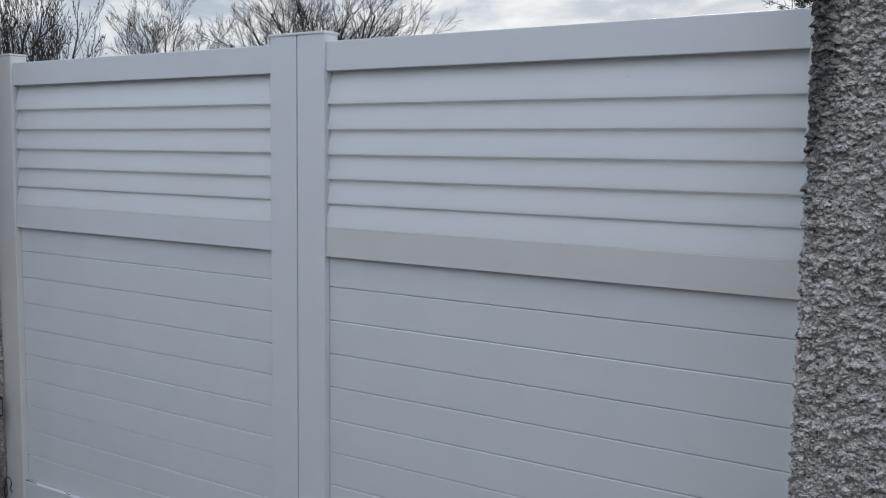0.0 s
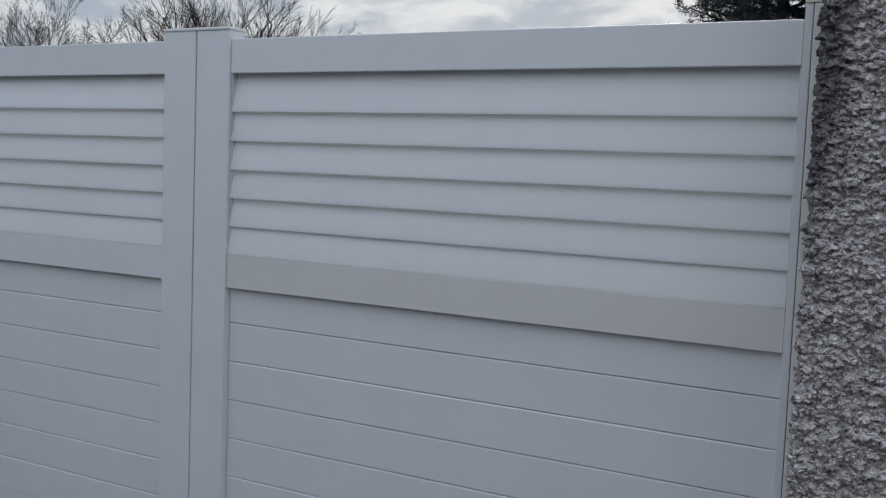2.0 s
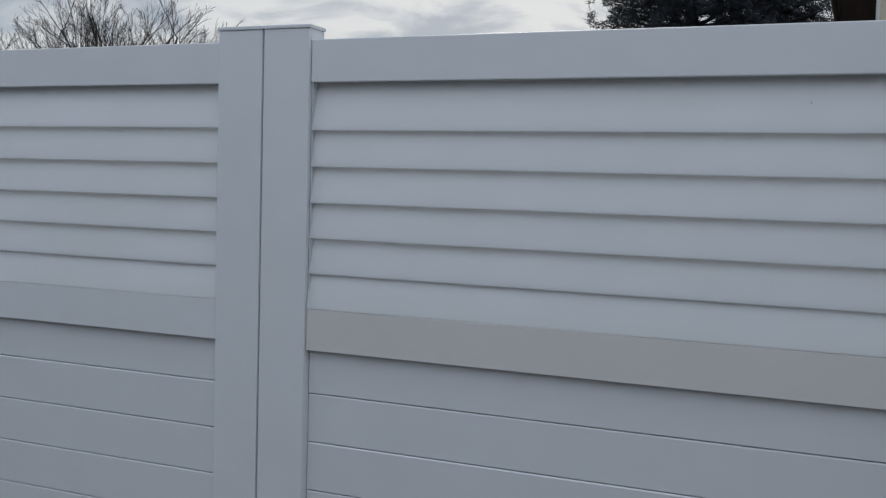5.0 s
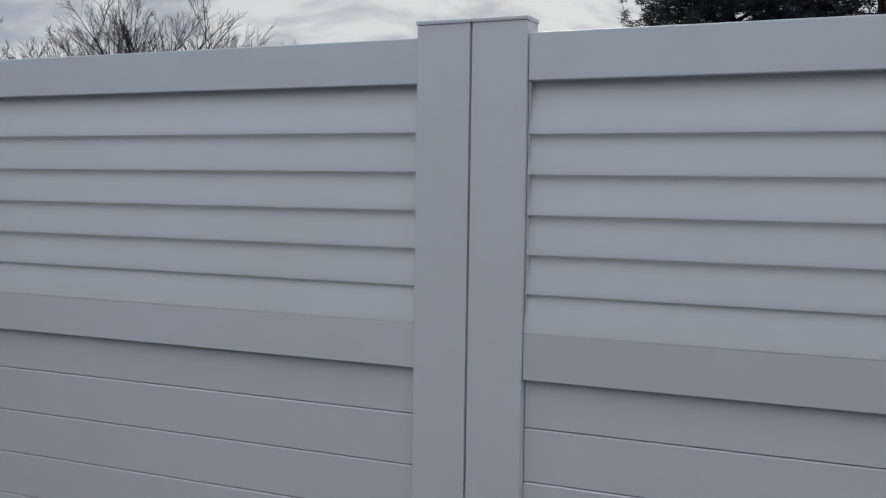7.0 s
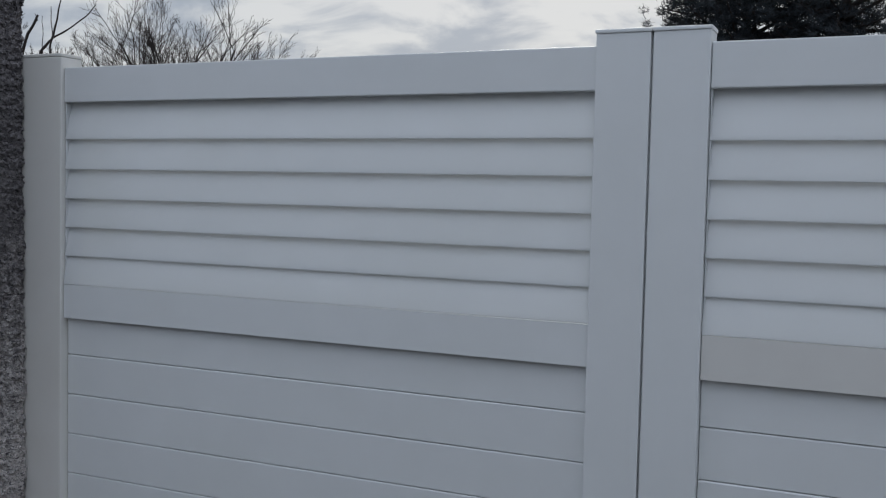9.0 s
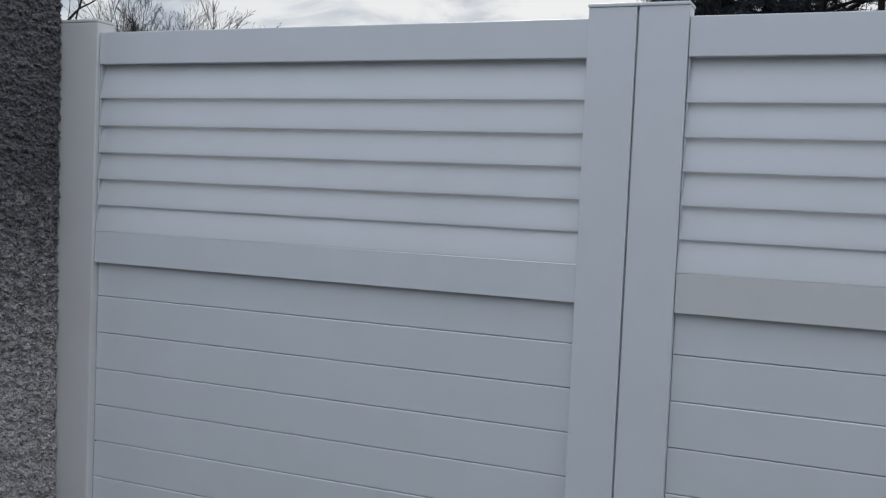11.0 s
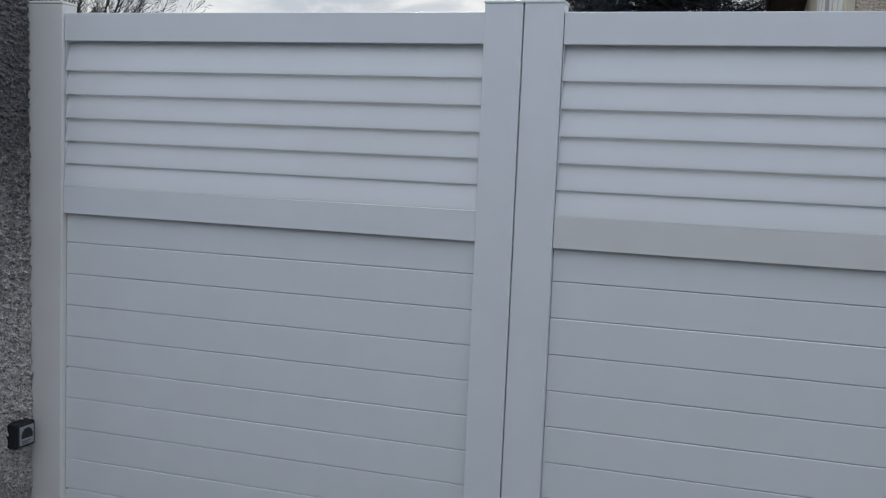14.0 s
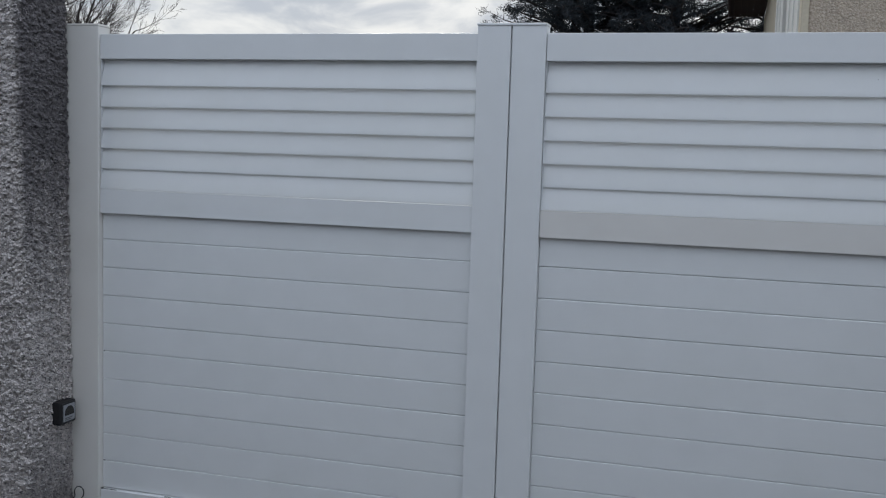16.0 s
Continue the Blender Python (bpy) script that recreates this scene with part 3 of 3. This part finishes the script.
def pruned_shrub():
    t = thing("shrub", "bare pruned shrub with cut brown stems", "shrub", at=(-2.02, 0.45, 0))
    o = Vector((-2.02, 0.45, 0))
    stems = Tubes()

    def limb(pts, r0, r1):
        pts = [Vector(p) - o for p in pts]
        fine = []
        for a, b in zip(pts, pts[1:]):
            for k in range(4):
                q = a.lerp(b, k / 4)
                fine.append(q + Vector((noise.noise(q * 31), noise.noise(q * 29 + Vector((5, 1, 2))), 0)) * 0.005)
        fine.append(pts[-1])
        n = len(fine) - 1
        stems.add(fine, [0.45 * (r0 + (r1 - r0) * i / n) * (1 + 0.18 * noise.noise(fine[i] * 60)) for i in range(n + 1)], 7)

    limb([(-2.02, 0.45, -0.02), (-2.05, 0.46, 0.7), (-2.12, 0.45, 1.5), (-2.164, 0.45, 1.906), (-2.115, 0.44, 2.0), (-2.076, 0.45, 2.078)], 0.022, 0.0085)
    limb([(-2.076, 0.45, 2.06), (-2.10, 0.46, 2.085)], 0.004, 0.002)
    limb([(-2.0, 0.45, -0.02), (-2.03, 0.43, 0.9), (-2.085, 0.45, 1.85), (-2.062, 0.45, 1.963), (-2.015, 0.45, 2.002), (-1.995, 0.45, 2.06), (-1.977, 0.45, 2.125)], 0.018, 0.004)
    limb([(-2.015, 0.45, 2.002), (-1.95, 0.44, 2.02), (-1.88, 0.45, 2.06), (-1.836, 0.45, 2.096)], 0.0075, 0.003)
    limb([(-2.024, 0.45, 1.93), (-2.026, 0.45, 1.97), (-2.012, 0.45, 2.01)], 0.008, 0.006)
    limb([(-2.02, 0.455, 2.0), (-2.03, 0.46, 2.05), (-2.02, 0.45, 2.102)], 0.004, 0.0025)
    limb([(-2.067, 0.46, 1.93), (-2.062, 0.46, 2.0), (-2.057, 0.45, 2.074)], 0.004, 0.002)
    limb([(-2.09, 0.44, 1.7), (-1.99, 0.40, 1.80), (-1.93, 0.38, 1.86)], 0.006, 0.004)
    limb([(-2.06, 0.44, 1.35), (-1.98, 0.40, 1.50), (-1.94, 0.38, 1.62)], 0.006, 0.004)
    limb([(-2.03, 0.44, 1.1), (-2.12, 0.42, 1.4), (-2.13, 0.40, 1.66)], 0.006, 0.004)
    part_mesh("stem", stems.mesh("stem"), M["bark"], t, smooth=True)
    return t


pruned_shrub()


# ---- bare trees ----
def bare_tree(name, label, at, trunk_h, trunk_r, limbs, spread, reach, seed, upright=0.5, levels=3, leaves=0, branching=(9, 8, 5, 0), bend=0.14):
    rnd = random.Random(seed)
    t = thing(name, label, "tree", group="bare trees", at=at)
    wood, fine = Tubes(), Tubes()
    tips = []
    wood.add([Vector((0.05 * math.sin(i * 2.1), 0.04 * math.cos(i * 1.7), -0.1 + (trunk_h + 0.25) * i / 6)) for i in range(7)],
             [trunk_r * (1.35 - 0.45 * i / 6 if i else 1.6) for i in range(7)], 10)

    def grow(p, d, length, r, level):
        pts, radii = [p], [r]
        n = 5 if level < 2 else 4
        side = Vector((rnd.uniform(-1, 1), rnd.uniform(-1, 1), rnd.uniform(-0.3, 0.3))) * bend
        for i in range(n):
            d = (d + side / n + Vector((0, 0, upright * 0.16)) + Vector((rnd.gauss(0, 0.07), rnd.gauss(0, 0.07), rnd.gauss(0, 0.05)))).normalized()
            p = p + d * (length / n)
            pts.append(p)
            radii.append(max(0.0036, r * (1 - 0.6 * (i + 1) / n)))
        (wood if level < 2 else fine).add(pts, radii, 6 if level == 0 else (5 if level == 1 else 3))
        if level >= levels:
            tips.append(p)
            return
        kids = branching[level]
        for k in range(kids):
            f = (k + rnd.uniform(0.5, 1.2)) / kids
            f = 0.34 + 0.66 * min(1, f)
            i = min(n - 1, int(f * n))
            base = pts[i].lerp(pts[i + 1], f * n - i) if f < 1 else pts[-1]
            here = (pts[i + 1] - pts[i]).normalized()
            ax = here.cross(Vector((rnd.uniform(-1, 1), rnd.uniform(-1, 1), rnd.uniform(-1, 1)))).normalized()
            q = (here + ax * rnd.uniform(0.42, 0.8) + Vector((0, 0, 0.08))).normalized()
            grow(base, q, length * rnd.uniform(0.36, 0.56) * (1.15 - 0.5 * f), max(0.0044, radii[i] * rnd.uniform(0.36, 0.55)), level + 1)

    for k in range(limbs):
        a = 2 * math.pi * (k + rnd.uniform(-0.35, 0.35)) / limbs
        lean = spread * math.sqrt((k * 0.618) % 1.0) + 0.05
        d = Vector((math.cos(a) * math.sin(lean), math.sin(a) * math.sin(lean), math.cos(lean)))
        grow(Vector((0.08 * math.cos(a), 0.08 * math.sin(a), trunk_h - rnd.uniform(0, 0.25))), d, reach * rnd.uniform(0.85, 1.1), trunk_r * rnd.uniform(0.18, 0.32), 0)
    part_mesh("trunk", wood.mesh("trunk"), M["bark"], t, smooth=True)
    part_mesh("twig", fine.mesh("twig"), M["twig"], t, smooth=True)["kind"] = "stuff"
    if leaves:
        v, f = [], []
        for k in range(leaves):
            p = rnd.choice(tips) + Vector((rnd.gauss(0, 0.05), rnd.gauss(0, 0.05), rnd.gauss(0, 0.08)))
            u = Vector((rnd.uniform(-1, 1), rnd.uniform(-1, 1), rnd.uniform(-1, 0.4))).normalized() * rnd.uniform(0.03, 0.055)
            w = u.orthogonal().normalized() * rnd.uniform(0.012, 0.022)
            i = len(v)
            v += [tuple(p), tuple(p + u * 0.5 + w), tuple(p + u), tuple(p + u * 0.5 - w)]
            f += [(i, i + 1, i + 2, i + 3)]
        me = bpy.data.meshes.new("leaves")
        me.from_pydata(v, [], f)
        part_mesh("foliage", me, M["leaf"], t)["kind"] = "stuff"
    return t


bare_tree("bare_tree", "leafless broad-crowned tree with many fanning limbs", (-16.2, 18.2, 0), 2.3, 0.19, 18, 0.95, 3.15, 12, upright=0.25, branching=(11, 7, 4, 0), bend=0.22)
bare_tree("bare_tree", "leafless slender tree with fine bare twigs", (-21.8, 17.5, 0), 2.3, 0.12, 8, 0.75, 2.9, 23, upright=0.45, branching=(9, 7, 5, 0), bend=0.35)
bare_tree("bare_tree", "leafless tall shrub with upright shoots and withered leaves", (-12.2, 7.0, 0), 0.8, 0.08, 22, 0.34, 2.4, 31, upright=1.0,
          leaves=420, branching=(6, 4, 3, 0))


# ---- pines ----
def pine(at, radius, height, seed, clumps):
    rnd = random.Random(seed)
    t = thing("pine_tree", "tall dark blue-green pine with dense needles", "tree", group="pines", at=at)
    wood = Tubes()
    wood.add([Vector((0.1 * math.sin(i), 0.08 * math.cos(i * 1.3), height * i / 8 - 0.1)) for i in range(9)], [0.26 * (1.05 - i / 8.5) + 0.01 for i in range(9)], 9)
    v, f = [], []
    tips = []
    z = 1.8
    while z < height - 0.3:
        k = (z - 1.8) / (height - 1.8)
        reach = radius * (0.72 + 0.55 * k - 1.18 * k * k) * rnd.uniform(0.85, 1.1)
        for b in range(rnd.randint(5, 7)):
            a = rnd.uniform(0, 2 * math.pi)
            p, d = Vector((0, 0, z)), Vector((math.cos(a), math.sin(a), rnd.uniform(0.0, 0.35)))
            pts = [p]
            n = 6
            for i in range(n):
                d = (d + Vector((rnd.gauss(0, 0.12), rnd.gauss(0, 0.12), rnd.gauss(0.02, 0.06)))).normalized()
                p = p + d * reach / n
                pts.append(p)
                if i > 0:
                    for _ in range(5):
                        q = p + Vector((rnd.gauss(0, 0.28), rnd.gauss(0, 0.28), rnd.gauss(0.05, 0.16)))
                        tips.append((q, (q - p).normalized()))
                        if rnd.random() < 0.4:
                            wood.add([p, p.lerp(q, 0.5) + Vector((0, 0, 0.03)), q], [0.014, 0.01, 0.006], 3)
            wood.add(pts, [0.055 * (1 - i / (n + 1)) + 0.006 for i in range(n + 1)], 5)
        z += rnd.uniform(0.22, 0.34)
    rnd.shuffle(tips)
    for q, d in tips[:clumps]:
        size = rnd.uniform(0.11, 0.19)
        for _ in range(40):
            u = (d * 0.45 + Vector((rnd.gauss(0, 0.6), rnd.gauss(0, 0.6), rnd.gauss(0.25, 0.5)))).normalized()
            w = u.orthogonal().normalized()
            w = (w * math.cos(_) + u.cross(w) * math.sin(_)) * 0.011
            s = q + Vector((rnd.gauss(0, 0.065), rnd.gauss(0, 0.065), rnd.gauss(0, 0.05)))
            i = len(v)
            v += [tuple(s - w), tuple(s + w), tuple(s + u * size * rnd.uniform(0.7, 1.2))]
            f.append((i, i + 1, i + 2))
    part_mesh("trunk", wood.mesh("trunk"), M["bark"], t, smooth=True)
    me = bpy.data.meshes.new("needles")
    me.from_pydata(v, [], f)
    part_mesh("crown", me, M["needle"], t)
    return t


pine((-3.3, 25.2, 0), 3.5, 9.5, 5, 3900)
pine((-0.9, 24.4, 0), 3.0, 9.0, 8, 1450)
pine((2.4, 25.5, 0), 3.4, 10.0, 9, 1450)


# ---- house beyond the gate ----
def house():
    h = thing("house", "beige roughcast house with cream corner and white shutters", "house", at=(1.2, 6.3, 0))
    o = (1.2, 6.3, 0)

    def b(x0, x1, y0, y1, z0, z1, bevel=0.01):
        return bbox(x0 - o[0], x1 - o[0], y0 - o[1], y1 - o[1], z0, z1, bevel)

    part("front_wall", b(1.262, 8.5, 6.32, 6.6, -0.02, 4.95), M["house_render"], h)
    part("corner_strip", b(1.195, 1.262, 6.30, 6.6, -0.02, 4.95), M["cream"], h)
    part("side_wall", b(1.215, 1.5, 6.6, 22.6, -0.02, 4.95), M["cream"], h)
    for y0, y1, d in ((6.75, 9.2, 0.03), (9.75, 12.4, 0.05)):
        sh = part("shutter", b(1.215 - d, 1.215, y0, y1, 0.9, 4.3, 0.008), M["shutter"], h, "white painted shutter")
        for k in range(2):
            y = y0 + (y1 - y0) * (0.3 + 0.4 * k)
            part("batten", b(1.215 - d - 0.012, 1.215 - d, y - 0.12, y + 0.12, 0.95, 4.25, 0.004), M["shutter"], sh)
    part("window", b(1.205, 1.215, 9.25, 9.7, 0.9, 4.3, 0.003), M["lens"], h, "dark window gap")
    for k in range(5):
        part("soffit_board", b(0.53 + 0.137 * k, 0.53 + 0.137 * k + 0.133, 6.1, 22.6, 4.955, 4.98, 0.004), M["wood"], h, "dark brown soffit board")
    part("fascia", b(0.50, 0.528, 6.05, 22.65, 4.90, 5.10, 0.006), M["wood"], h, "dark brown fascia board")
    gutter = Tubes()
    gutter.add([Vector((0.43 - o[0], y - o[1], 5.02)) for y in (6.0, 12.0, 17.0, 22.7)], [0.06] * 4, 12)
    part_mesh("gutter", gutter.mesh("gutter"), M["wood"], h, "dark brown rain gutter", smooth=True)
    roof = bmesh.new()
    x0, x1, ym0, ym1 = 0.50 - o[0], 8.9 - o[0], 6.0 - o[1], 22.7 - o[1]
    xm = (x0 + x1) / 2
    vs = [roof.verts.new(p) for p in ((x0, ym0, 5.02), (xm, ym0, 7.42), (x1, ym0, 5.02), (x1, ym0, 5.17), (xm, ym0, 7.6), (x0, ym0, 5.17))]
    ve = [roof.verts.new((p.co.x, ym1, p.co.z)) for p in vs]
    for i in range(6):
        roof.faces.new((vs[i], vs[(i + 1) % 6], ve[(i + 1) % 6], ve[i]))
    roof.faces.new(vs[::-1])
    roof.faces.new(ve)
    bmesh.ops.recalc_face_normals(roof, faces=roof.faces[:])
    part("roof", roof, M["tile"], h, "brown tiled roof")
    gable = bmesh.new()
    ga = [gable.verts.new(p) for p in ((0.07, 0.03, 4.95), (7.2, 0.03, 4.95), (xm, 0.03, 7.3))]
    gb = [gable.verts.new((p.co.x, 0.3, p.co.z)) for p in ga]
    for i in range(3):
        gable.faces.new((ga[i], ga[(i + 1) % 3], gb[(i + 1) % 3], gb[i]))
    gable.faces.new(ga[::-1])
    gable.faces.new(gb)
    bmesh.ops.recalc_face_normals(gable, faces=gable.faces[:])
    part("gable", gable, M["house_render"], h)
    return h


house()
